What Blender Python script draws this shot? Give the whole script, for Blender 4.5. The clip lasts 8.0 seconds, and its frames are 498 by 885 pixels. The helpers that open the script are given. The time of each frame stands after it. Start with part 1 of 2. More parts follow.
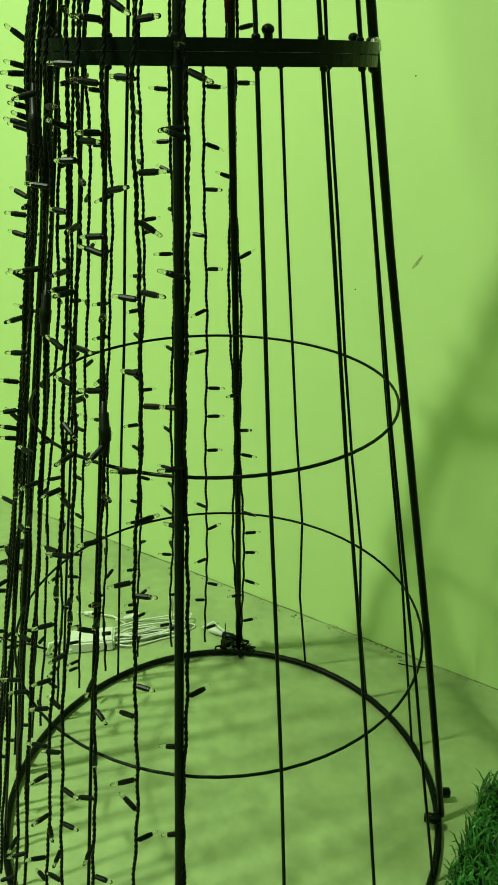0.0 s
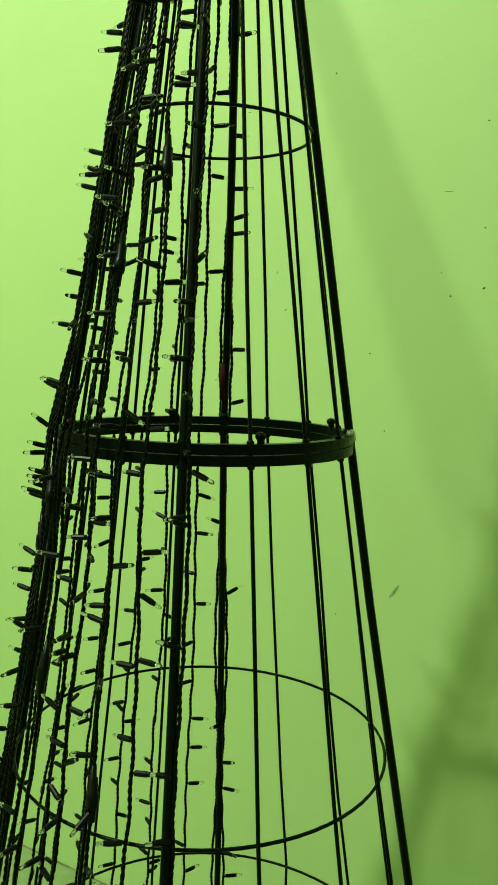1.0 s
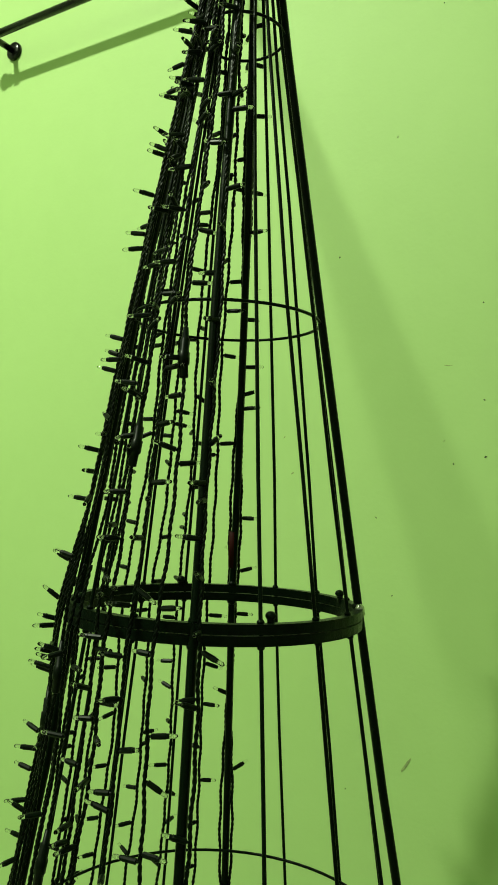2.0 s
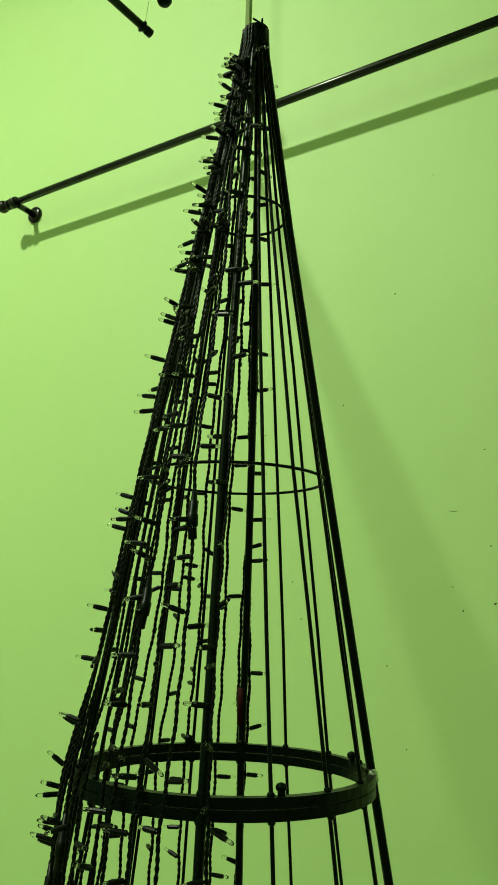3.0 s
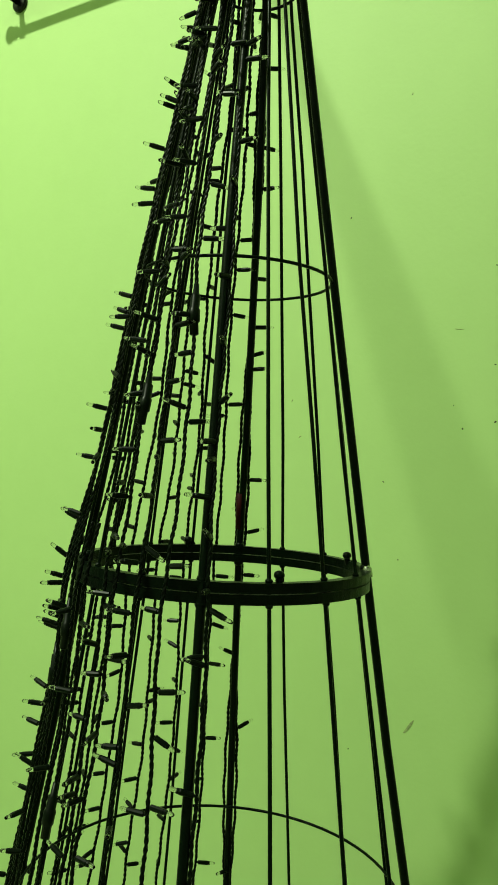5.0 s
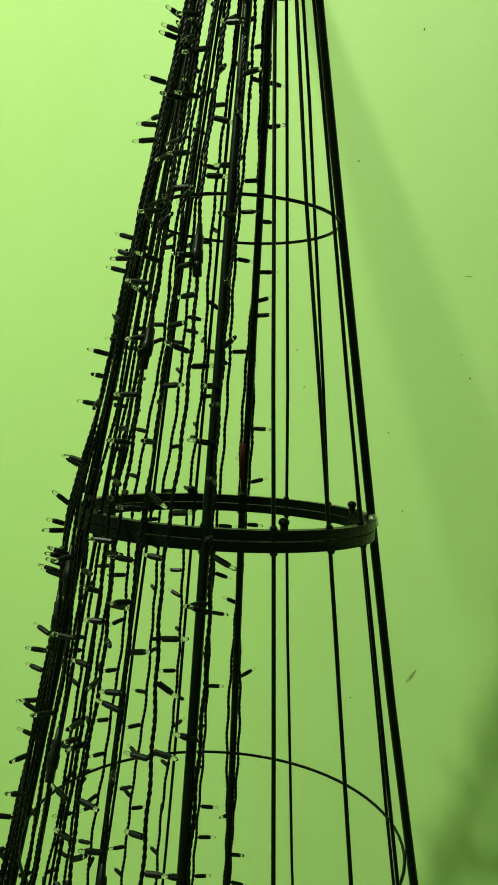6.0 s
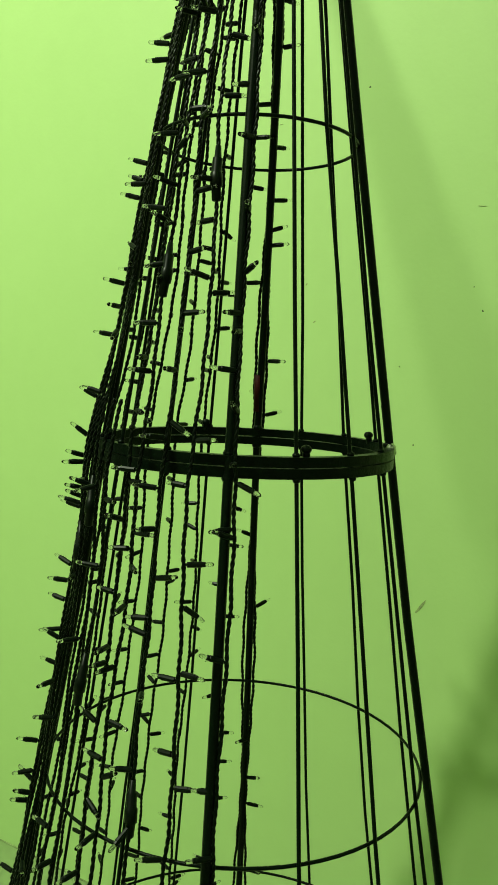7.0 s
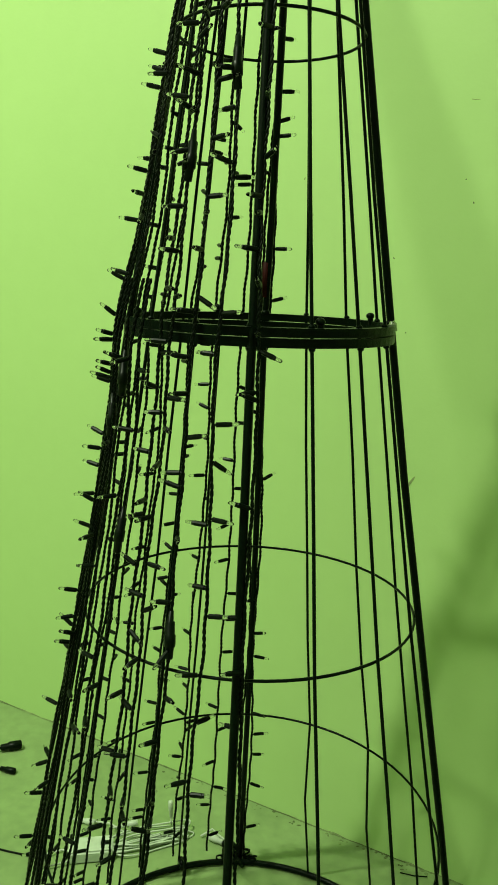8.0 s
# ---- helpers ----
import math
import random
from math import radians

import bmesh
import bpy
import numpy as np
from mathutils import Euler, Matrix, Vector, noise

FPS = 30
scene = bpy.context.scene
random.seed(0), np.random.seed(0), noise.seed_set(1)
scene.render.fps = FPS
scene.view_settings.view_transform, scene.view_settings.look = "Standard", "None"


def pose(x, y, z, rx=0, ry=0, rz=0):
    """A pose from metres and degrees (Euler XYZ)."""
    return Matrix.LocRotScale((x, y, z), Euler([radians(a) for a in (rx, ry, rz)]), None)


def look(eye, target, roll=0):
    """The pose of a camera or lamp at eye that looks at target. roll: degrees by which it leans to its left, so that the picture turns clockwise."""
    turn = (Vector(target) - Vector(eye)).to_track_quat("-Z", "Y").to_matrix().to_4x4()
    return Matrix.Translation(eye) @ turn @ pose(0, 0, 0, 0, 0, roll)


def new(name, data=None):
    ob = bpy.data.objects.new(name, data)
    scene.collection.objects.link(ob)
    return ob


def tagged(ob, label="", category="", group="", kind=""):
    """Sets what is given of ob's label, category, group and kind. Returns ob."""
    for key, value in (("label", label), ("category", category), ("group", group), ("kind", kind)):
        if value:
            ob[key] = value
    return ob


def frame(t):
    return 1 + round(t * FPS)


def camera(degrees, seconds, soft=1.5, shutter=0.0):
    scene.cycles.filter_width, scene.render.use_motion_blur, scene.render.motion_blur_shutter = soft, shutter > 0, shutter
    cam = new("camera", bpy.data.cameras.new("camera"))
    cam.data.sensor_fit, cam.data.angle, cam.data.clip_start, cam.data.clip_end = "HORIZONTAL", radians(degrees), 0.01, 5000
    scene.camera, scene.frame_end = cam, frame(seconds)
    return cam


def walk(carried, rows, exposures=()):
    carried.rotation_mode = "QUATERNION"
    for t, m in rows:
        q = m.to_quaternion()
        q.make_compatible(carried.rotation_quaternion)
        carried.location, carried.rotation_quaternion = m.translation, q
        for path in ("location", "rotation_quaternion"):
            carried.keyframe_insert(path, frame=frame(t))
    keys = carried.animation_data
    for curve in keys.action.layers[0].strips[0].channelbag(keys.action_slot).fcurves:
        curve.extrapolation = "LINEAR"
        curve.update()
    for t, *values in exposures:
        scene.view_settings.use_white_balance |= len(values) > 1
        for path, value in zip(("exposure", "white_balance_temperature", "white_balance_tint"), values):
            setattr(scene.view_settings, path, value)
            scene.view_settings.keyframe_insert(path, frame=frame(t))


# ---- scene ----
cam = camera(35.04, 8.0, soft=1.6)
ROWS = [
    (0.0, 0.0980, -0.9770, 1.1510, 3.205, -25.764, -0.472),
    (0.5, 0.0870, -0.9932, 1.2254, 2.185, -15.088, -0.753),
    (1.0, 0.0795, -1.0063, 1.2660, 1.712, -6.392, -1.718),
    (1.5, 0.0757, -1.0207, 1.2903, 1.792, -0.663, -2.115),
    (2.0, 0.0709, -1.0266, 1.3087, 1.988, 3.742, -2.179),
    (2.2, 0.0688, -1.0319, 1.3191, 2.126, 5.763, -2.052),
    (3.3, 0.0706, -1.0554, 1.3518, 2.640, 13.465, -1.755),
    (3.5, 0.0691, -1.0565, 1.3457, 2.459, 12.902, -2.086),
    (4.0, 0.0661, -1.0422, 1.3307, 2.014, 9.205, -2.545),
    (4.5, 0.0640, -1.0277, 1.3111, 2.013, 4.674, -2.673),
    (5.0, 0.0642, -1.0184, 1.2986, 2.240, 1.415, -2.858),
    (6.5, 0.0562, -0.9960, 1.2793, 2.449, -3.223, -2.995),
    (7.0, 0.0342, -1.0010, 1.2654, 2.049, -5.632, -2.583),
    (7.5, 0.0081, -1.0123, 1.2439, 0.546, -8.960, -2.309),
    (8.0, -0.0128, -1.1106, 1.2269, 0.304, -11.846, -2.297),
]
walk(cam, [(t, pose(x, y, z, 90 + pitch, roll, yaw)) for t, x, y, z, yaw, pitch, roll in ROWS], [(0.0, 0.32), (0.5, 0.16), (1.0, 0.02), (2.0, -0.16), (3.3, -0.36), (3.5, -0.36), (4.0, -0.28), (4.5, -0.18), (5.0, -0.12), (6.5, -0.06), (8.0, 0.02)])

# ---- the room's own axes: u along the back wall, v away from it into the room ----
A_WALL = math.atan(-0.55)
EU = Vector((math.cos(A_WALL), math.sin(A_WALL), 0))
EV = Vector((math.sin(A_WALL), -math.cos(A_WALL), 0))
ORIGIN = Vector((0, 0.606, 0))
FLOOR_Z, CEIL_Z = -0.018, 5.0
U0, U1, V1 = -2.3, 1.9, 3.4


def at_wall(u, v, z):
    return ORIGIN + EU * u + EV * v + Vector((0, 0, z))


# ---- light ----
world = bpy.data.worlds.new("world")
world.use_nodes = True
world.node_tree.nodes["Background"].inputs[0].default_value = (0.6, 0.75, 0.5, 1)
world.node_tree.nodes["Background"].inputs[1].default_value = 0.012
scene.world = world


def area(name, eye, target, size, power, colour, size_y=None):
    d = bpy.data.lights.new(name, "AREA")
    d.size, d.energy, d.color = size, power, colour
    if size_y:
        d.shape, d.size_y = "RECTANGLE", size_y
    ob = new(name, d)
    ob.matrix_world = look(eye, target)
    return ob


LIGHT = (0.86, 1.0, 0.70)
LAMP = at_wall(-1.05, 2.20, 4.399)
area("ceiling_lamp_light", LAMP, LAMP + EV * 0.22 - Vector((0, 0, 1)), 0.20, 245, LIGHT)


# ---- materials ----
def material(name, colour, rough=0.5, metal=0.0, colour2=None, scale=8.0, scale2=60.0, bump=0.0, bump_scale=200.0, transmission=0.0, mix2=0.3, spec=0.5):
    m = bpy.data.materials.new(name)
    m.use_nodes = True
    nt = m.node_tree
    b = nt.nodes["Principled BSDF"]
    b.inputs["Roughness"].default_value = rough
    b.inputs["Metallic"].default_value = metal
    b.inputs["Transmission Weight"].default_value = transmission
    b.inputs["Specular IOR Level"].default_value = spec
    b.inputs["Base Color"].default_value = (*colour, 1)
    tc = nt.nodes.new("ShaderNodeTexCoord")
    if colour2:
        n1, n2 = nt.nodes.new("ShaderNodeTexNoise"), nt.nodes.new("ShaderNodeTexNoise")
        n1.inputs["Scale"].default_value, n2.inputs["Scale"].default_value = scale, scale2
        n1.inputs["Detail"].default_value, n2.inputs["Detail"].default_value = 5, 6
        mx = nt.nodes.new("ShaderNodeMix")
        mx.data_type = "FLOAT"
        mx.inputs[0].default_value = mix2
        rp = nt.nodes.new("ShaderNodeMapRange")
        rp.inputs[1].default_value, rp.inputs[2].default_value = 0.35, 0.68
        cm = nt.nodes.new("ShaderNodeMix")
        cm.data_type = "RGBA"
        cm.inputs[6].default_value, cm.inputs[7].default_value = (*colour, 1), (*colour2, 1)
        for n in (n1, n2):
            nt.links.new(tc.outputs["Object"], n.inputs["Vector"])
        nt.links.new(n1.outputs["Fac"], mx.inputs[2])
        nt.links.new(n2.outputs["Fac"], mx.inputs[3])
        nt.links.new(mx.outputs[0], rp.inputs[0])
        nt.links.new(rp.outputs[0], cm.inputs[0])
        nt.links.new(cm.outputs[2], b.inputs["Base Color"])
    if bump:
        n3, bp = nt.nodes.new("ShaderNodeTexNoise"), nt.nodes.new("ShaderNodeBump")
        n3.inputs["Scale"].default_value, n3.inputs["Detail"].default_value = bump_scale, 4
        bp.inputs["Strength"].default_value, bp.inputs["Distance"].default_value = bump, 0.002
        nt.links.new(tc.outputs["Object"], n3.inputs["Vector"])
        nt.links.new(n3.outputs["Fac"], bp.inputs["Height"])
        nt.links.new(bp.outputs[0], b.inputs["Normal"])
    return m


PAINT = material("lime_wall_paint", (0.457, 0.66, 0.252), 0.6, colour2=(0.485, 0.69, 0.274), scale=1.7, scale2=22, bump=0.12, bump_scale=120)
# side walls out of view: colour set dark to keep bounced light low
PAINT_DIM = material("low_bounce_side_paint", (0.24, 0.28, 0.18), 0.7, colour2=(0.27, 0.31, 0.21), scale=2, bump=0.1)
# ceiling out of view: dimmed so that less light bounces onto the wall
CEILING = material("low_bounce_ceiling_paint", (0.34, 0.36, 0.30), 0.7, colour2=(0.31, 0.33, 0.27), scale=3)
FLOOR = material("pale_floor_screed", (0.255, 0.36, 0.145), 0.5, colour2=(0.175, 0.255, 0.10), scale=5, scale2=38, bump=0.15, bump_scale=90, mix2=0.4)
GROUT = material("dirty_joint", (0.07, 0.09, 0.04), 0.95, colour2=(0.30, 0.40, 0.17), scale=7, scale2=70, spec=0.1)
METAL = material("black_green_powder_coat", (0.0008, 0.0034, 0.0014), 0.30, colour2=(0.0014, 0.0052, 0.0022), scale=40, bump=0.25, bump_scale=400, spec=0.09)
CABLE = material("dark_green_wire", (0.0008, 0.0026, 0.0011), 0.32, colour2=(0.0014, 0.0040, 0.0018), scale=90, spec=0.10)
SOCKET = material("dark_green_socket", (0.0010, 0.0034, 0.0015), 0.36, colour2=(0.0018, 0.0050, 0.0022), scale=150, spec=0.12)
BULB = material("clear_lamp_plastic", (0.90, 0.92, 0.88), 0.04, transmission=1.0)
WHITE = material("white_plastic", (0.54, 0.60, 0.50), 0.4, colour2=(0.44, 0.50, 0.40), scale=30)
STEEL = material("bright_steel", (0.55, 0.56, 0.52), 0.22, 1.0, colour2=(0.40, 0.41, 0.38), scale=80)
RED = material("red_tape", (0.030, 0.0025, 0.0025), 0.6, colour2=(0.020, 0.002, 0.002), scale=60, spec=0.1)
GRASS = material("artificial_grass", (0.012, 0.085, 0.010), 0.35, colour2=(0.035, 0.18, 0.024), scale=30)
SCUFF = material("grey_scuff", (0.24, 0.30, 0.13), 0.8, colour2=(0.36, 0.46, 0.18), scale=120)
# dull olive that draws a faint shadow-like line on the wall
SHADE_LINE = material("dull_olive_shade_line", (0.24, 0.31, 0.13), 0.8, colour2=(0.20, 0.26, 0.11), scale=12, spec=0.2)
GLOSS = material("black_gloss_paint", (0.002, 0.003, 0.002), 0.22, colour2=(0.004, 0.005, 0.003), scale=30, bump=0.08, bump_scale=160, spec=0.35)
SPECK = material("dark_speck", (0.03, 0.04, 0.02), 0.8, colour2=(0.06, 0.07, 0.03), scale=300)


# ---- mesh helpers ----
def mesh_from(name, bm, mat, smooth=True):
    me = bpy.data.meshes.new(name)
    bmesh.ops.recalc_face_normals(bm, faces=bm.faces)
    bm.to_mesh(me)
    bm.free()
    me.materials.append(mat)
    if smooth:
        for p in me.polygons:
            p.use_smooth = True
    return me


def part(name, bm, mat, parent=None, label="", smooth=True):
    ob = new(name, mesh_from(name, bm, mat, smooth))
    ob.parent = parent
    if label:
        tagged(ob, label)
    return ob


def empty(name, place=(0, 0, 0), **tags):
    ob = new(name)
    ob.empty_display_size = 0.05
    ob.location = place
    return tagged(ob, **tags)


def sweep(points, radius, sides=8, closed=False, bm=None, square=False):
    """A tube along points; radius may be a number or one for each point."""
    bm = bm or bmesh.new()
    pts = [Vector(p) for p in points]
    n = len(pts)
    rings = []
    side = None
    for i, p in enumerate(pts):
        a, b = pts[(i - 1) % n if closed else max(i - 1, 0)], pts[(i + 1) % n if closed else min(i + 1, n - 1)]
        d = (b - a).normalized()
        if side is None:
            side = d.cross(Vector((0, 0, 1)) if abs(d.z) < 0.9 else Vector((0, 1, 0))).normalized()
        side = (side - d * side.dot(d)).normalized()
        up = d.cross(side)
        r = radius[i] if isinstance(radius, (list, tuple)) else radius
        ring = []
        for k in range(sides):
            w = 2 * math.pi * (k + (0.5 if square else 0)) / sides
            ring.append(bm.verts.new(p + (side * math.cos(w) + up * math.sin(w)) * r))
        rings.append(ring)
    for i in range(n if closed else n - 1):
        q, s = rings[i], rings[(i + 1) % n]
        for k in range(sides):
            bm.faces.new((q[k], q[(k + 1) % sides], s[(k + 1) % sides], s[k]))
    if not closed:
        bm.faces.new(rings[0])
        bm.faces.new(rings[-1])
    return bm


def box(bm, place, ex, ey, ez, bevel=0.0):
    """A box whose half extents are the vectors ex, ey, ez round place."""
    ex, ey, ez, place = Vector(ex), Vector(ey), Vector(ez), Vector(place)
    v = [bm.verts.new(place + ex * a + ey * b + ez * c) for a in (-1, 1) for b in (-1, 1) for c in (-1, 1)]
    faces = [bm.faces.new([v[i] for i in q]) for q in ((0, 1, 3, 2), (4, 6, 7, 5), (0, 4, 5, 1), (2, 3, 7, 6), (0, 2, 6, 4), (1, 5, 7, 3))]
    if bevel:
        edges = {e for f in faces for e in f.edges}
        bmesh.ops.bevel(bm, geom=list(edges), offset=bevel, segments=2, affect="EDGES", clamp_overlap=True)
    return bm


def ball(bm, place, r, squash=(1, 1, 1), seg=14, rings=9):
    m = Matrix.Translation(place) @ Matrix.Diagonal((r * squash[0], r * squash[1], r * squash[2], 1))
    bmesh.ops.create_uvsphere(bm, u_segments=seg, v_segments=rings, radius=1, matrix=m)
    return bm


# ---- the room ----
def slab(name, u0, u1, v0, v1, z0, z1, mat):
    bm = box(bmesh.new(), at_wall((u0 + u1) / 2, (v0 + v1) / 2, (z0 + z1) / 2), EU * (u1 - u0) / 2, EV * (v1 - v0) / 2, (0, 0, (z1 - z0) / 2))
    return part(name, bm, mat, smooth=False)


wall_north = tagged(slab("wall_north", U0 - 0.12, U1 + 0.12, -0.12, 0, FLOOR_Z - 0.1, CEIL_Z + 0.1, PAINT), "plain lime-green painted wall with small scuffs", "wall", kind="structure")
# unseen walls that close the room, darkened to limit fill light
tagged(slab("wall_south", U0 - 0.12, U1 + 0.12, V1, V1 + 0.12, FLOOR_Z - 0.1, CEIL_Z + 0.1, PAINT_DIM), "plain unseen wall, darkened grey-green to cut bounced light", "wall", kind="structure")
tagged(slab("wall_west", U0 - 0.12, U0, 0, V1, FLOOR_Z - 0.1, CEIL_Z + 0.1, PAINT_DIM), "plain unseen wall, darkened grey-green to cut bounced light", "wall", kind="structure")
tagged(slab("wall_east", U1, U1 + 0.12, 0, V1, FLOOR_Z - 0.1, CEIL_Z + 0.1, PAINT_DIM), "plain unseen wall, darkened grey-green to cut bounced light", "wall", kind="structure")
tagged(slab("floor", U0, U1, 0, V1, FLOOR_Z - 0.1, FLOOR_Z, FLOOR), "pale green-grey smooth floor with faint stains", "floor", kind="structure")
# unseen ceiling, its colour dimmed against bounce
tagged(slab("ceiling", U0, U1, 0, V1, CEIL_Z, CEIL_Z + 0.1, CEILING), "plain unseen ceiling, dimmed grey-green to cut bounced light", "ceiling", kind="structure")

# dirty joint between wall and floor
random.seed(5)
bm = bmesh.new()
pts = [at_wall(-2.2 + 0.03 * i, 0.001 + 0.002 * random.random(), FLOOR_Z + 0.001) for i in range(135)]
sweep(pts, [0.0008 + 0.0026 * random.random() ** 2 for _ in pts], 6, bm=bm)
tagged(part("trim", bm, GROUT), "dirty dark joint where wall meets floor", "joint", kind="structure")

rng = random.Random(77)
bm = bmesh.new()
for _ in range(90):
    u = rng.triangular(-0.5, 0.75, 0.40)
    v = abs(rng.gauss(0.0, 0.012)) + 0.002
    ball(bm, at_wall(u, v, FLOOR_Z + 0.0004), rng.uniform(0.0008, 0.0028), (rng.uniform(0.7, 2.2), rng.uniform(0.7, 1.6), 0.45), 6, 4)
tagged(part("dirt", bm, GROUT), "dark crumbs of dirt along the foot of the wall", "dirt", kind="stuff")

# ---- the tree frame ----
# height, radius and centre of the cone, from the floor to the tip
CONE = [(-0.0059, 0.3698, 0.0086, 0.0030), (0.3796, 0.3083, 0.0051, 0.0020), (0.7515, 0.2440, 0.0019, 0.0020), (1.1500, 0.1823, -0.0015, 0.0011), (1.5338, 0.1220, -0.0021, 0.0001), (1.8990, 0.0615, 0.0016, -0.0003), (2.2014, 0.0150, 0.0060, 0.0056), (2.2420, 0.0120, 0.0070, 0.0015)]


def cone(z):
    for a, b in zip(CONE, CONE[1:]):
        if z <= b[0]:
            f = (z - a[0]) / (b[0] - a[0])
            return [p + (q - p) * f for p, q in zip(a[1:], b[1:])]
    return list(CONE[-1][1:])


def on_cone(deg, z, out=0.0):
    r, cx, cy = cone(z)
    a = radians(deg)
    return Vector((cx + (r + out) * math.cos(a), cy + (r + out) * math.sin(a), z))


def circle(r, z, n=72):
    _, cx, cy = cone(z)
    return [(cx + r * math.cos(2 * math.pi * k / n), cy + r * math.sin(2 * math.pi * k / n), z) for k in range(n)]


tree = empty("christmas_tree_frame", (0, 0, FLOOR_Z), label="cone-shaped wire Christmas tree frame in black-green metal", category="tree frame")


def tree_part(name, bm, mat=None, label="", smooth=True):
    ob = part(name, bm, mat or METAL, tree, label, smooth)
    ob.matrix_parent_inverse = Matrix.Translation((0, 0, -FLOOR_Z))
    return ob


tree_part("base_ring", sweep(circle(0.3698, -0.010), 0.0062, 8, closed=True), label="thick round base ring")
for r, z in ((0.3068, 0.3796), (0.2425, 0.7515), (0.1220, 1.5338), (0.0580, 1.924)):
    tree_part("ring", sweep(circle(r, z), 0.0021, 6, closed=True))
JOINT_Z = (1.1525, 1.1649)
for z in JOINT_Z:
    tree_part("joint_ring", sweep(circle(0.1815, z), 0.0080, 4, closed=True, square=True), label="square-tube ring joining both halves", smooth=False)
# the uprights: degrees at the floor, at the joint and at the tip
UPRIGHTS = [(-3.9, -4.0, -5.0), (-22.4, -26.3, -25.0), (-48.6, -47.4, -55.2), (-71.6, -70.4, -71.0), (-94.3, -93.1, -91.5), (-116.0, -115.5, -118.0), (-139.5, -139.5, -141.0), (-162.0, -162.0, -163.0), (176.5, 176.5, 176.5), (153.5, 153.5, 155.0), (131.5, 131.0, 132.0), (110.5, 109.5, 109.0), (90.0, 86.8, 75.0), (66.9, 65.3, 56.0), (43.8, 41.4, 34.0), (21.1, 17.1, 12.6)]
# sideways kinks of single thin rods, by height
KINKS = {13: {0.19: -0.006, 0.3796: 0.003}, 14: {0.19: -0.004, 0.3796: 0.004}}


def upright_deg(k, z):
    foot, mid, tip = UPRIGHTS[k]
    return mid + (foot - mid) * (1.15 - z) / 1.15 if z < 1.15 else mid + (tip - mid) * (z - 1.15) / 1.06


for k in range(16):
    thick = k % 4 == 0
    rb = random.Random(40 + k)
    bend = 0.0 if thick else 0.0010
    pts = []
    for z in (-0.004, 0.19, 0.3796, 0.57, 0.7515, 0.95, 1.15, 1.33, 1.5338, 1.71, 1.899, 2.06, 2.2014, 2.238):
        p = on_cone(upright_deg(k, z), z, (0.006 if z < 0.9 else 0.0025) if thick else 0.001)
        pts.append(p + Vector((rb.uniform(-bend, bend) + KINKS.get(k, {}).get(z, 0.0), rb.uniform(-bend, bend), 0)))
    tree_part("leg" if thick else "rod", sweep(pts, 0.0055 if thick else 0.0023, 8), label="thick upright tube" if thick else "")
    # weld beads where the upright meets the joint rings
    for z in (JOINT_Z[0] - 0.007, JOINT_Z[1] + 0.007):
        tree_part("weld", ball(bmesh.new(), on_cone(upright_deg(k, z), z, 0.001), 0.0044 if not thick else 0.0075, (1, 1, 0.75), 8, 6))
for deg, z in ((-66.2, 1.178), (21.8, 1.178), (112, 1.178), (205, 1.178)):
    bm = ball(bmesh.new(), on_cone(deg, z, -0.002), 0.0062, (1, 1, 0.8))
    sweep([on_cone(deg, z - 0.012, -0.002), on_cone(deg, z + 0.002, -0.002)], 0.0042, 6, bm=bm)
    tree_part("bolt", bm, label="round black bolt head")
tree_part("top_cap", sweep([(0.010, 0.0015, 2.214), (0.010, 0.0015, 2.218), (0.010, 0.0015, 2.244), (0.010, 0.0015, 2.247)], [0.012, 0.0155, 0.0155, 0.012], 20), label="dark round plug at the tip")
tree_part("top_ring", sweep(circle(0.0150, 2.240, 32), 0.0032, 8, closed=True), label="small ring that gathers the uprights at the tip")
for k, (da, db, za, zb) in enumerate(((200, 20, 2.236, 2.246), (250, 330, 2.246, 2.238), (290, 60, 2.245, 2.240))):
    a, b = radians(da), radians(db)
    pts = [(0.010 + 0.020 * math.cos(a), 0.020 * math.sin(a), za), (0.010 + 0.008 * math.cos(a + 0.5), 0.008 * math.sin(a + 0.5), 2.248 + 0.001 * k), (0.009 + 0.018 * math.cos(b), 0.018 * math.sin(b), zb)]
    tree_part("tie_wire", sweep(pts, 0.0016, 6), CABLE, "wire tie across the tip")
bm = sweep([on_cone(-6.5, 1.162, 0.004), on_cone(-6.5, 1.172, 0.004), on_cone(-6.5, 1.176, 0.004)], [0.006, 0.006, 0.003], 10)
tree_part("screw", bm, STEEL, "bare steel screw head on the joint ring")
tree_part("tape", sweep([on_cone(87, z, 0.0025) for z in (1.197, 1.222, 1.251)], 0.0061, 10), RED, "red tape wound round the tube")
for deg, dz, off in ((2, 0.0, 0.014), (-7, 0.004, -0.010), (95, 0.003, 0.004), (110, 0.003, -0.008)):
    p = on_cone(deg, 0.004 + dz, off)
    rad = Vector((p.x, p.y, 0)).normalized()
    bm = box(bmesh.new(), p, rad * 0.013, rad.cross(Vector((0, 0, 1))) * 0.006, (0, 0, 0.008), 0.002)
    tree_part("clip", bm, label="black plastic clip on the base ring")

# ---- light strings ----
bm = sweep([(0, 0, z) for z in (0.0, 0.0018, 0.0022, 0.0155, 0.0160, 0.0185, 0.0190)], [0.0013, 0.0016, 0.0029, 0.0031, 0.0027, 0.0026, 0.0022], 9)
SOCKET_MESH = mesh_from("socket", bm, SOCKET, smooth=False)
bm = sweep([(0, 0, z) for z in (0.0185, 0.0200, 0.0240, 0.0258, 0.0265)], [0.0021, 0.0022, 0.0022, 0.0015, 0.0005], 9)
BULB_MESH = mesh_from("bulb", bm, BULB)


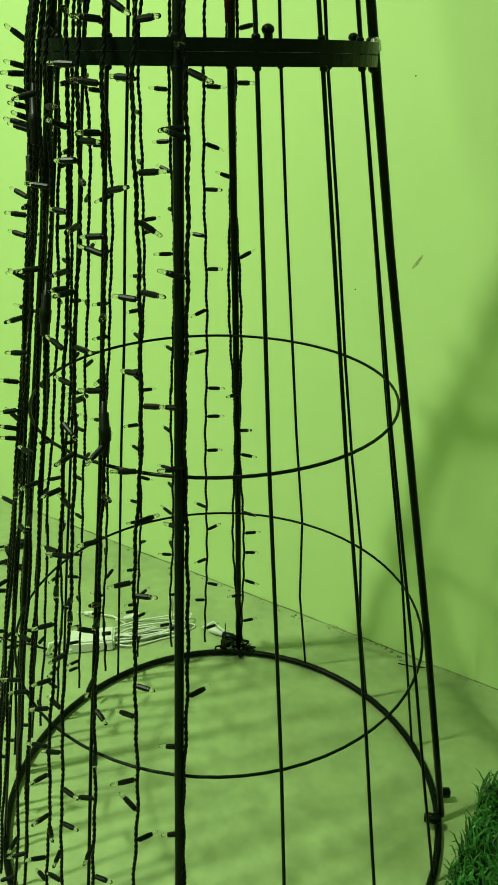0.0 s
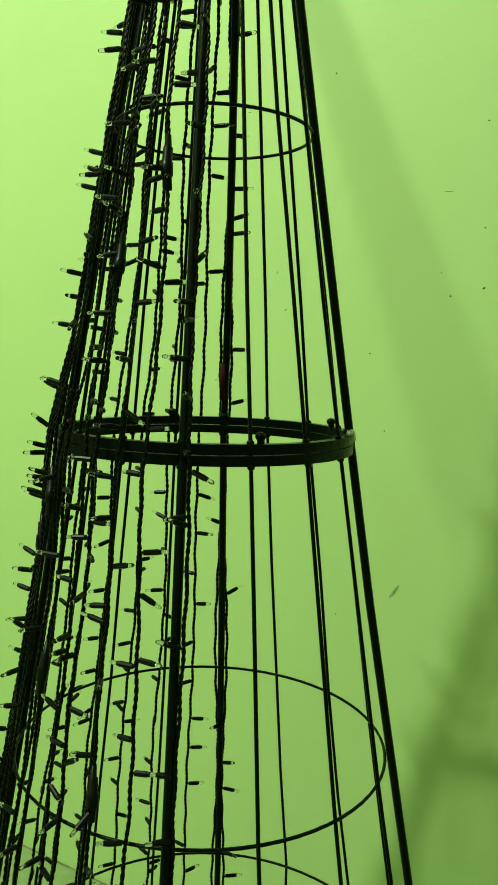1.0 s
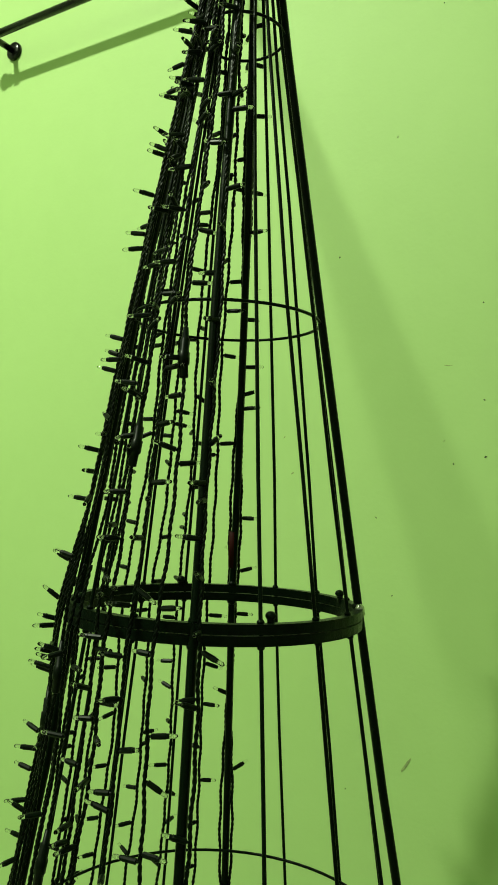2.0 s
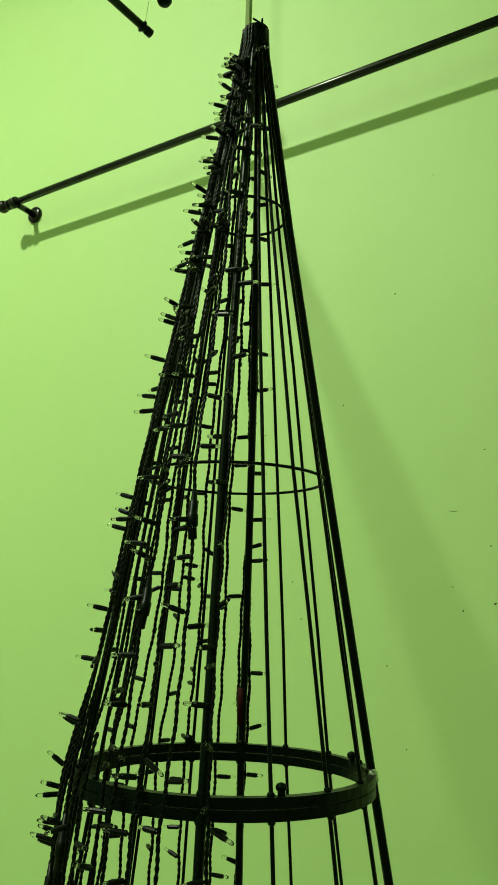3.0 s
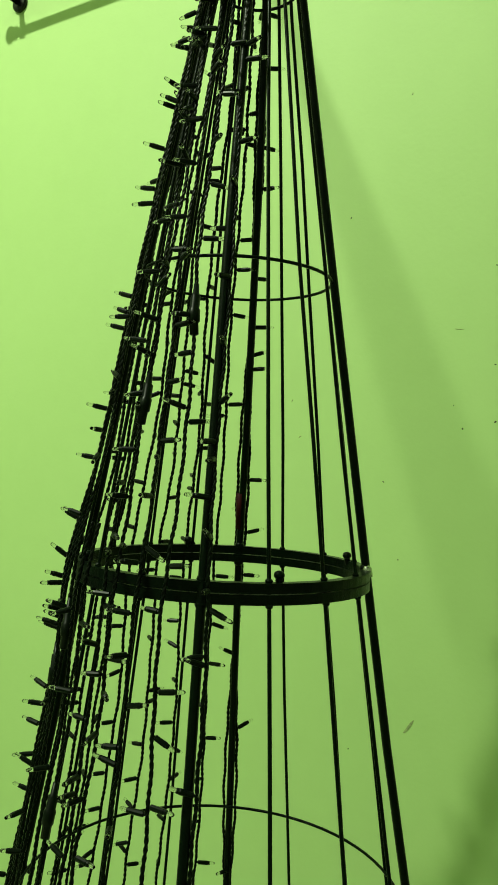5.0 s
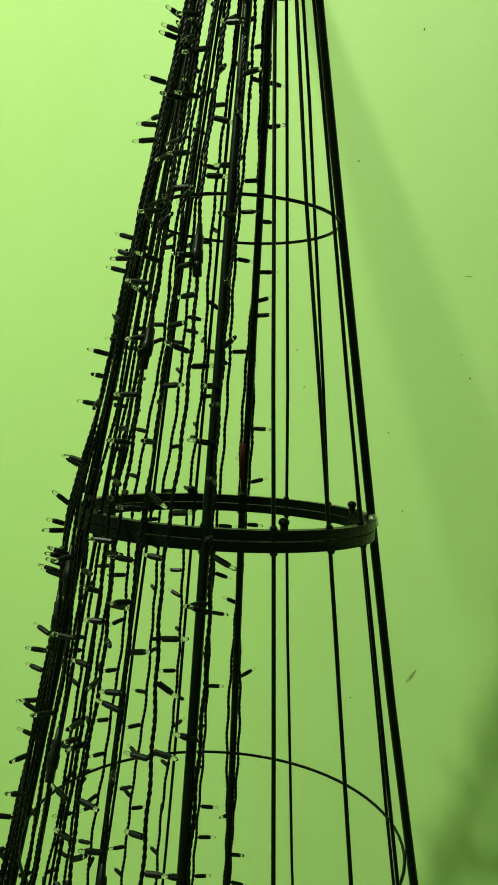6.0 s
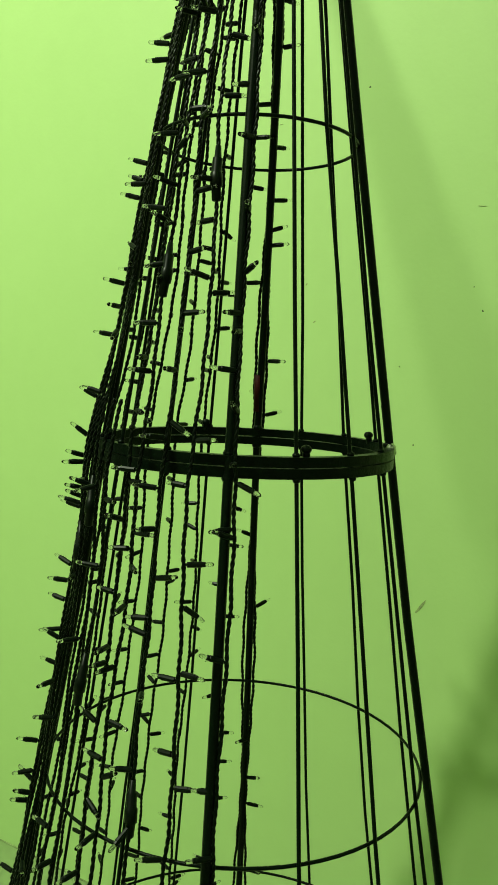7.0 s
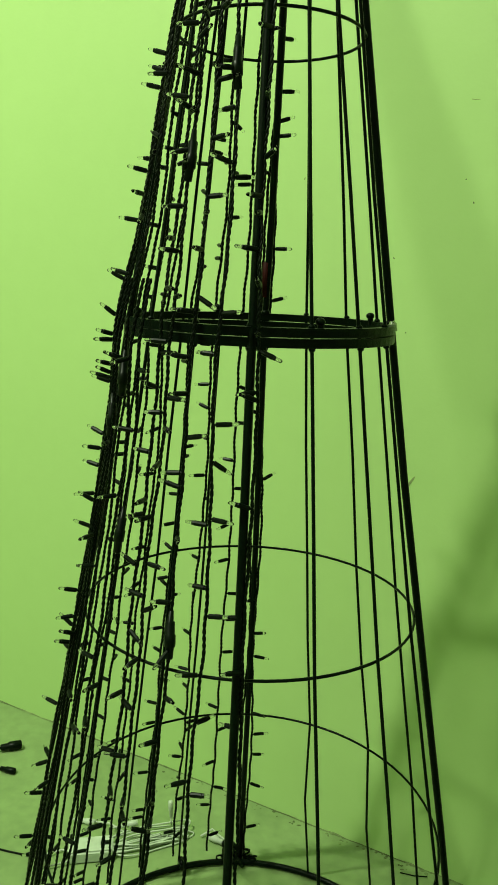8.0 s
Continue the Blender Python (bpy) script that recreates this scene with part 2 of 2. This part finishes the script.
def light_string(low, mid, high, seed, z0=0.02, z1=2.24, out=0.006, gap=0.066, spread=100.0, joints=(), lamps=(), rise=0.0):
    """A run of fairy lights up the cone, at low degrees at its foot, mid at the joint and high at its tip."""
    rng = random.Random(seed)
    thing = empty("light_string", on_cone(low, z0, out), label="dark green twisted fairy-light wire with clear unlit bulbs", category="string lights", group="light strings on the tree frame")
    base = Matrix.Translation(-thing.location)
    ph, ph2, amp = rng.random() * 6.28, rng.random() * 6.28, 0.0012 + 0.0022 * rng.random()

    def degs(z):
        return mid + (low - mid) * (1.15 - z) / 1.15 if z < 1.15 else mid + (high - mid) * (z - 1.15) / 1.1

    def place(z):
        p = on_cone(degs(z), z, out + (0.012 * max(0.0, 1 - z / 1.1) if 172 < low < 214 else 0.0) + 0.010 * math.exp(-((z - 1.16) / 0.09) ** 2) + 0.0015 * math.sin(z * 29 + ph2))
        a = radians(degs(z))
        side = Vector((-math.sin(a), math.cos(a), 0))
        return p + side * (amp * math.sin(z * 13 + ph) + 0.0008 * math.sin(z * 97 + ph2))

    bm = bmesh.new()
    n = int((z1 - z0) / 0.004)
    line = [place(z0 + (z1 - z0) * i / n) for i in range(n + 1)]
    for s in (0, math.pi):
        tw = [p + Vector((math.cos(i * 1.45 + s), math.sin(i * 1.45 + s), 0)) * 0.00105 for i, p in enumerate(line)]
        sweep(tw, 0.0017, 5, bm=bm)
    wire = part("wire", bm, CABLE, thing)
    wire.matrix_parent_inverse = base
    for z in joints:
        zs = (-0.030, -0.029, -0.015, -0.014, 0.0, 0.001, 0.016, 0.017, 0.030)
        pts = [place(z + d) for d in zs]
        j = part("connector", sweep(pts, [0.003, 0.0052, 0.0052, 0.0068, 0.0068, 0.0056, 0.0056, 0.0040, 0.0030], 10), SOCKET, thing, "black plug-in cable connector")
        j.matrix_parent_inverse = base
    spots = [(z, 180 + rng.uniform(-40, 40) if side < 0 else rng.uniform(-40, 40)) for z, side in lamps]
    z = max([z0] + [q[0] for q in spots]) + 0.03 + 0.03 * rng.random()
    while z < z1 - 0.04:
        spots.append((z, degs(z) + rng.uniform(-spread, spread)))
        z += gap * rng.choice((0.35, 0.8, 1.0, 1.1, 1.25, 1.5))
    for z, d in spots:
        d = radians(d)
        way = Vector((math.cos(d), math.sin(d), rng.choice((0.0, 0.0, 1.0)) * rng.uniform(-0.6, 0.6) + rng.uniform(-0.12, 0.12) + rise)).normalized()
        p = place(z) - thing.location
        k = rng.uniform(0.95, 1.2)
        m = Matrix.Translation(p + way * 0.0015) @ way.to_track_quat("Z", "Y").to_matrix().to_4x4() @ Matrix.Diagonal((1.08, 1.08, k, 1))
        s = new("socket", SOCKET_MESH)
        s.parent, s.matrix_local = thing, m
        b = new("bulb", BULB_MESH)
        b.parent = s
    return thing


RUNS = [(88.5, 85.5, 75), (91.0, 88.7, 79), (101, 98, 92), (112.5, 111, 114), (124, 123, 128), (136, 137, 140), (146, 147, 152), (155, 155, 158), (163, 163, 167),
        (168, 168, 172), (175, 176, 178), (182, 183, 184), (188, 190, 190), (193, 194, 194), (200, 200, 198), (205, 204, 201), (211, 210, 205), (217, 217, 210),
        (245.5, 246, 240), (236, 236.5, 231), (256, 256, 250), (266.5, 269.3, 269.5), (190.5, 192, 192), (222, 222, 214), (231.5, 232, 226)]
# heights of single lamps, 1: points towards the bare side, -1: away from it
LAMPS = {}
LAMPS[0] = ((0.082, 1), (0.158, -1), (0.201, 1), (0.277, 1), (0.326, 1), (0.378, 1), (0.514, 1), (0.564, 1), (0.64, -1), (0.879, 1), (0.998, -1), (1.125, 1), (1.19, 1), (1.239, -1), (1.272, 1), (1.435, 1), (1.455, 1), (1.496, 1), (1.565, 1), (1.689, 1), (1.746, 1))
LAMPS[1] = ((1.924, 1),)
LAMPS[2] = ((0.06, 1), (0.144, -1), (0.193, 1), (0.261, -1), (0.333, 1), (0.389, -1), (0.521, 1), (0.593, 1), (0.651, 1), (0.723, -1), (0.795, -1), (0.862, 1), (0.914, -1), (0.983, 1), (1.047, 1), (1.121, 1), (1.366, -1), (1.382, 1), (1.513, 1), (1.576, 1), (1.618, 1))
LAMPS[20] = ((0.097, -1), (0.185, 1), (0.279, 1), (0.322, -1), (0.37, -1), (0.457, -1), (0.498, 1), (0.611, 1), (0.628, -1), (0.698, 1), (0.756, -1), (0.828, 1), (0.862, -1), (0.936, -1), (0.944, 1), (1.012, 1), (1.055, 1), (1.137, -1), (1.184, 1), (1.339, 1), (1.354, -1), (1.419, -1), (1.462, -1), (1.553, 1), (1.622, 1))
LAMPS[21] = ((0.136, -1), (0.304, -1), (0.426, -1), (0.492, 1), (0.696, -1), (0.766, -1), (0.83, -1), (0.959, -1), (1.086, -1), (1.096, -1))
LAMPS[12] = ((0.088, -1), (0.205, -1), (0.374, -1), (0.591, -1), (0.717, -1), (0.908, -1), (1.078, -1), (1.102, -1), (1.143, -1), (1.294, -1), (1.46, -1), (1.502, -1), (1.695, -1), (1.774, -1), (1.843, -1), (1.922, -1), (2.011, -1), (2.104, -1), (2.172, -1))
LAMPS[22] = ((0.146, -1), (0.292, -1), (0.455, -1), (0.508, -1), (0.698, -1), (0.778, -1), (0.986, -1), (1.006, -1), (1.084, -1), (1.137, -1), (1.168, -1), (1.217, -1), (1.356, -1), (1.48, -1), (1.642, -1), (1.748, -1), (1.827, -1), (1.878, -1), (1.955, -1), (2.048, -1), (2.133, -1), (2.188, -1))
SHORT = (10, 13, 15, 17, 23)
JOINTS = {14: (1.039,), 16: (1.1,), 18: (0.797,), 19: (1.365,), 20: (1.468,), 23: (0.905,)}
for i, (low, mid, high) in enumerate(RUNS):
    light_string(low, mid, high, 100 + i, z1=1.22 if i in SHORT else 2.24, joints=JOINTS.get(i, ()), gap=0.22 if 155 < low < 226 else 0.053, lamps=LAMPS.get(i, ()), rise=0.22 if i in (12, 22) else 0.0)

# ---- curtain pole on the wall ----
def fixed(name, bm, mat, thing, label="", smooth=True):
    ob = part(name, bm, mat, thing, label, smooth)
    ob.matrix_parent_inverse = Matrix.Translation(-thing.location)
    return ob


UP = Vector((0, 0, 1))
pole_u0, pole_z, pole_v = -0.796, 2.454, 0.080
pole = empty("curtain_pole", at_wall(pole_u0, 0, pole_z), label="black metal curtain pole on wall brackets, without a curtain", category="curtain pole")
fixed("tube", sweep([at_wall(pole_u0 + 0.01, pole_v, pole_z), at_wall(1.3, pole_v, pole_z + 0.046)], 0.0098, 18), GLOSS, pole)
for u, way in ((pole_u0, -1), (1.31, 1)):
    pole_z = 2.454 if way < 0 else 2.500
    bm = sweep([at_wall(u + way * d, pole_v, pole_z) for d in (-0.022, -0.020, -0.012, -0.010)], [0.0115, 0.0140, 0.0140, 0.0115], 18)
    fixed("collar", bm, GLOSS, pole)
    fixed("finial", ball(bmesh.new(), at_wall(u + way * 0.004, pole_v, pole_z), 0.0175, seg=20, rings=12), GLOSS, pole, "round black end knob")
for u in (pole_u0 + 0.039, 1.24):
    pole_z = 2.455 if u < 0 else 2.499
    bm = sweep([at_wall(u, v, pole_z) for v in (0.010, 0.070, 0.072)], [0.0085, 0.0085, 0.0085], 14)
    sweep([at_wall(u - 0.009, pole_v, pole_z), at_wall(u + 0.009, pole_v, pole_z)], 0.0155, 18, bm=bm)
    fixed("bracket_arm", bm, GLOSS, pole)
    bm = sweep([at_wall(u, v, pole_z) for v in (0.0, 0.007, 0.010, 0.012)], [0.024, 0.024, 0.020, 0.010], 24)
    fixed("wall_rose", bm, GLOSS, pole, "round black wall plate")

# ---- things hung under the ceiling ----
tip, far = Vector((-0.2559, 0.4434, 2.6121)), Vector((-0.3261, 0.3460, 2.6203))
way = (far - tip).normalized()
rod = empty("hanging_rod", tip, label="short black metal rod hung slanting on thin wire", category="rod")
fixed("tube", sweep([tip, tip + way * 0.85], 0.0088, 16), METAL, rod)
fixed("end_cap", sweep([tip + way * d for d in (-0.004, -0.003, 0.012, 0.013)], [0.0070, 0.0098, 0.0098, 0.0088], 16), METAL, rod)
fixed("clamp", box(bmesh.new(), tip + way * 0.022, way * 0.004, way.cross(UP).normalized() * 0.011, way.cross(way.cross(UP)).normalized() * 0.009, 0.002), METAL, rod)
fixed("hanging_wire", sweep([tip + way * 0.022, tip + way * 0.020 + Vector((0.004, 0, 0.020)), Vector((-0.220, 0.293, 2.654)), Vector((-0.210, 0.293, CEIL_Z))], 0.0005, 6), STEEL, rod, "thin bare steel wire")
fixed("hanging_wire", sweep([tip + way * 0.58, tip + way * 0.58 + Vector((0, 0, CEIL_Z - (tip + way * 0.58).z))], 0.0007, 6), STEEL, rod, "thin bare steel wire")

hp = Vector((-0.224, 0.420, 2.681))
lamp = empty("lamp_holder", hp, label="black pear-shaped lamp holder hanging on its cord", category="lamp holder")
ax = Vector((-0.22, -0.12, 1)).normalized()
prof = [(a * 0.83, r * 0.83) for a, r in ((-0.022, 0.004), (-0.020, 0.012), (-0.013, 0.0185), (-0.003, 0.0205), (0.008, 0.0190), (0.018, 0.0150), (0.026, 0.0110), (0.030, 0.0085), (0.031, 0.0100), (0.040, 0.0095), (0.042, 0.0040))]
fixed("body", sweep([hp + ax * a for a, _ in prof], [r for _, r in prof], 22), METAL, lamp)
fixed("cord", sweep([hp + ax * 0.026, hp + ax * 0.040, hp + ax * 0.05 + Vector((0, 0, 0.06)), Vector((-0.244, 0.410, 3.0)), Vector((-0.244, 0.410, CEIL_Z))], 0.0017, 8), CABLE, lamp)

# added strip: stands in for a soft dark vertical shadow line
bm = box(bmesh.new(), at_wall(-0.058, 0.004, (2.60 + CEIL_Z) / 2), EU * 0.0065, EV * 0.003, (0, 0, (CEIL_Z - 2.60) / 2), 0.0015)
tagged(part("wall_shade_strip", bm, SHADE_LINE, smooth=False), "slim dull olive strip added for a faint shadow-like line up the wall", "trunking", kind="structure")

# ceiling lamp above and beside the tree
cl = empty("ceiling_lamp", LAMP + Vector((0, 0, 0.06)), label="square white ceiling lamp on a short stem", category="ceiling lamp")
fixed("housing", box(bmesh.new(), LAMP + Vector((0, 0, 0.045)), (0.14, 0, 0), (0, 0.14, 0), (0, 0, 0.018), 0.006), WHITE, cl)
fixed("stem", sweep([LAMP + Vector((0, 0, 0.06)), Vector((LAMP.x, LAMP.y, CEIL_Z))], 0.012, 12), WHITE, cl)

# ---- marks on the wall ----
def wall_mark(name, u, z, w, h, turn, mat, seed):
    rng = random.Random(seed)
    bm = bmesh.new()
    ca, sa = math.cos(turn), math.sin(turn)
    rim = []
    for k in range(10):
        a = 2 * math.pi * k / 10
        r = rng.uniform(0.6, 1.1)
        x, y = w * r * math.cos(a), h * r * math.sin(a)
        rim.append(bm.verts.new(at_wall(u + x * ca - y * sa, 0.0004, z + x * sa + y * ca)))
    mid = bm.verts.new(at_wall(u, 0.0012, z))
    for k in range(10):
        bm.faces.new((rim[k], rim[(k + 1) % 10], mid))
    ob = part(name, bm, mat, wall_north)
    return ob


wall_mark("scuff", 0.3655, 0.8355, 0.020, 0.0032, 0.93, SCUFF, 1)
wall_mark("scuff", 0.4258, 1.5546, 0.008, 0.0011, -0.12, SCUFF, 2)
wall_mark("scuff", 0.0224, 1.7349, 0.007, 0.0009, 0.1, SCUFF, 3)
wall_mark("scuff", 0.1164, 1.3542, 0.005, 0.0015, 0.5, SCUFF, 4)
wall_mark("scuff", 0.0953, 1.4258, 0.0035, 0.0012, 1.1, SCUFF, 5)
for k, (u, z) in enumerate(((0.4039, 2.2448), (0.2049, 1.7812), (0.3186, 2.0019), (0.4876, 1.6648), (0.4923, 1.4899), (0.4961, 1.3895), (0.4215, 1.4175), (0.4393, 1.3764), (0.2951, 1.2742), (0.3306, 1.1327), (0.2494, 0.7693))):
    wall_mark("speck", u, z, 0.0016 + 0.0007 * (k % 3), 0.0012 + 0.0004 * (k % 2), 0.7 * k, SPECK, 20 + k)

# ---- on the floor behind the tree ----
rng = random.Random(11)
coil = empty("white_cable_bundle", (-0.19, 0.42, FLOOR_Z), label="loosely coiled thin white cable lying on the floor", category="cable")
for k in range(8):
    cx, cy = -0.190 + rng.uniform(-0.03, 0.03), 0.425 + rng.uniform(-0.014, 0.014)
    ra, rb, tilt = rng.uniform(0.060, 0.105), rng.uniform(0.008, 0.022), 0.34 + rng.uniform(-0.16, 0.16)
    pts = []
    for i in range(40):
        a = 2 * math.pi * i / 40
        x, y = ra * math.cos(a), rb * math.sin(a) * (1 + 0.25 * math.cos(3 * a + k))
        pts.append((cx + x * math.cos(tilt) - y * math.sin(tilt), cy + x * math.sin(tilt) + y * math.cos(tilt), FLOOR_Z + 0.004 + 0.002 * k + 0.003 * math.sin(2 * a + k)))
    fixed("loop", sweep(pts, 0.0019, 7, closed=True), WHITE, coil)
for pts in (((-0.08, 0.45), (-0.055, 0.47), (-0.04, 0.455), (-0.02, 0.43), (0.005, 0.425)), ((-0.30, 0.40), (-0.36, 0.35), (-0.405, 0.335), (-0.41, 0.37), (-0.38, 0.39), (-0.33, 0.375)), ((-0.25, 0.45), (-0.29, 0.475), (-0.33, 0.485), (-0.36, 0.485))):
    fixed("tail", sweep([(x, y, FLOOR_Z + 0.006 + 0.004 * (i % 2)) for i, (x, y) in enumerate(pts)], 0.0024, 7), WHITE, coil)


def plug(name, a, b, r, mat, label, category):
    a, b = Vector(a), Vector(b)
    thing = empty(name, a, label=label, category=category)
    d = b - a
    fixed("body", sweep([a, a + d * 0.05, a + d * 0.6, a + d * 0.65, a + d * 0.95, b], [r * 0.7, r, r, r * 0.75, r * 0.75, r * 0.5], 12), mat, thing)
    fixed("tail", sweep([b, b + d * 0.5], r * 0.3, 8), mat, thing)
    return thing


plug("cable_plug", (-0.325, 0.480, FLOOR_Z + 0.007), (-0.360, 0.486, FLOOR_Z + 0.007), 0.007, WHITE, "small white cable plug lying on the floor", "plug")
plug("cable_plug", (-0.225, 0.470, FLOOR_Z + 0.020), (-0.262, 0.463, FLOOR_Z + 0.014), 0.007, WHITE, "small white cable plug on the coiled cable", "plug")
plug("cable_plug", (-0.062, 0.448, FLOOR_Z + 0.009), (-0.030, 0.428, FLOOR_Z + 0.009), 0.008, WHITE, "white cable plug beside the base ring", "plug")
plug("cable_plug", (-0.152, 0.470, FLOOR_Z + 0.078), (-0.150, 0.468, FLOOR_Z + 0.038), 0.0055, WHITE, "white cable plug sticking up from the coil", "plug")
plug("cable_plug", (-0.030, 0.425, FLOOR_Z + 0.010), (0.010, 0.412, FLOOR_Z + 0.010), 0.009, SOCKET, "black cable plug lying at the base ring", "plug")
plug("cable_plug", (-0.575, 0.765, FLOOR_Z + 0.012), (-0.625, 0.745, FLOOR_Z + 0.012), 0.012, SOCKET, "thick black cable plug lying on the floor", "plug")
plug("cable_plug", (-0.560, 0.655, FLOOR_Z + 0.008), (-0.600, 0.665, FLOOR_Z + 0.008), 0.008, SOCKET, "small black cable plug lying on the floor", "plug")

ends = empty("cable_end_bundle", (0.01, 0.385, FLOOR_Z), label="small tangle of black cable ends at a leg's foot", category="cable")
rng = random.Random(31)
for k in range(6):
    cx, cy, r0 = rng.uniform(-0.030, 0.036), 0.385 + rng.uniform(-0.012, 0.016), rng.uniform(0.009, 0.020)
    pts = [(cx + r0 * math.cos(a * 0.7 + k), cy + 0.7 * r0 * math.sin(a * 0.7 + k), FLOOR_Z + 0.004 + 0.0022 * k + 0.010 * abs(math.sin(a * 0.35 + k))) for a in range(10)]
    fixed("loop", sweep(pts, 0.0021, 6), CABLE, ends)
for x, y, t in ((-0.018, 0.392, 0.4), (0.030, 0.378, -0.7), (0.006, 0.372, 2.2)):
    d = Vector((math.cos(t), math.sin(t), 0.25)) * 0.016
    p = Vector((x, y, FLOOR_Z + 0.012))
    fixed("connector", sweep([p - d, p - d * 0.2, p - d * 0.1, p + d], [0.0045, 0.0055, 0.0070, 0.0048], 10), SOCKET, ends)
fixed("tail", sweep([(-0.024, 0.392, FLOOR_Z + 0.004), (-0.022, 0.393, FLOOR_Z + 0.03), (-0.021, 0.393, FLOOR_Z + 0.068)], 0.0011, 6), CABLE, ends, "stiff wire end standing up")

adapter = empty("power_adapter", (-0.33, 0.385, FLOOR_Z), label="flat white plastic power adapter on the floor", category="power adapter")
ex = Vector((0.98, 0.18, 0))
fixed("body", box(bmesh.new(), (-0.315, 0.385, FLOOR_Z + 0.014), ex * 0.048, ex.cross(UP) * 0.026, (0, 0, 0.014), 0.004), WHITE, adapter, smooth=False)
fixed("switch", box(bmesh.new(), (-0.285, 0.390, FLOOR_Z + 0.0285), ex * 0.010, ex.cross(UP) * 0.006, (0, 0, 0.002), 0.001), SOCKET, adapter, "small black switch")

for pts in (((-0.80, 0.47), (-0.62, 0.42), (-0.50, 0.385), (-0.455, 0.375), (-0.41, 0.36)), ((0.355, 0.366), (0.385, 0.358), (0.412, 0.357))):
    w = part("black_wire", sweep([(x, y, FLOOR_Z + 0.002) for x, y in pts], 0.0022 if pts[0][0] < 0 else 0.0012, 8), CABLE)
    tagged(w, "thin black wire lying loose on the floor", "wire")

# ---- artificial grass ----
E1, E2 = Vector((0.45, 0.893, 0)), Vector((0.893, -0.45, 0))
G0 = Vector((0.414, -0.058, FLOOR_Z))
mat_thing = empty("artificial_grass_mat", G0, label="dark green artificial grass mat lying on the floor", category="grass mat")
fixed("backing", box(bmesh.new(), G0 + E1 * -0.17 + E2 * 0.30 + Vector((0, 0, 0.003)), E1 * 0.30, E2 * 0.29, (0, 0, 0.003)), GRASS, mat_thing, smooth=False)
rng = random.Random(21)
verts, faces = [], []
for _ in range(9000):
    a, b = rng.uniform(-0.47, 0.13), rng.uniform(0.0, 0.58) ** 1.0
    if b > 0.2 and rng.random() < 0.45:
        b *= 0.35
    p = G0 + E1 * a + E2 * b + Vector((0, 0, 0.005))
    h, w = rng.uniform(0.022, 0.048), rng.uniform(0.0013, 0.0026)
    t = rng.uniform(0, 6.283)
    lean = Vector((math.cos(t), math.sin(t), 0)) * h * rng.uniform(0.2, 0.9)
    side = Vector((-math.sin(t), math.cos(t), 0)) * w
    n = len(verts)
    for f, k in ((0.0, 1.0), (0.45, 0.9), (0.8, 0.65)):
        q = p + lean * f * f + UP * h * f
        verts += [q - side * k, q + side * k]
    verts.append(p + lean + UP * h * (0.92 - 0.2 * rng.random()))
    faces += [(n, n + 1, n + 3, n + 2), (n + 2, n + 3, n + 5, n + 4), (n + 4, n + 5, n + 6)]
me = bpy.data.meshes.new("turf")
me.from_pydata([tuple(v) for v in verts], [], faces)
me.materials.append(GRASS)
blades = new("turf", me)
blades.parent = mat_thing
blades.matrix_parent_inverse = Matrix.Translation(-mat_thing.location)
tagged(blades, "thin dark green plastic grass blades", kind="stuff")
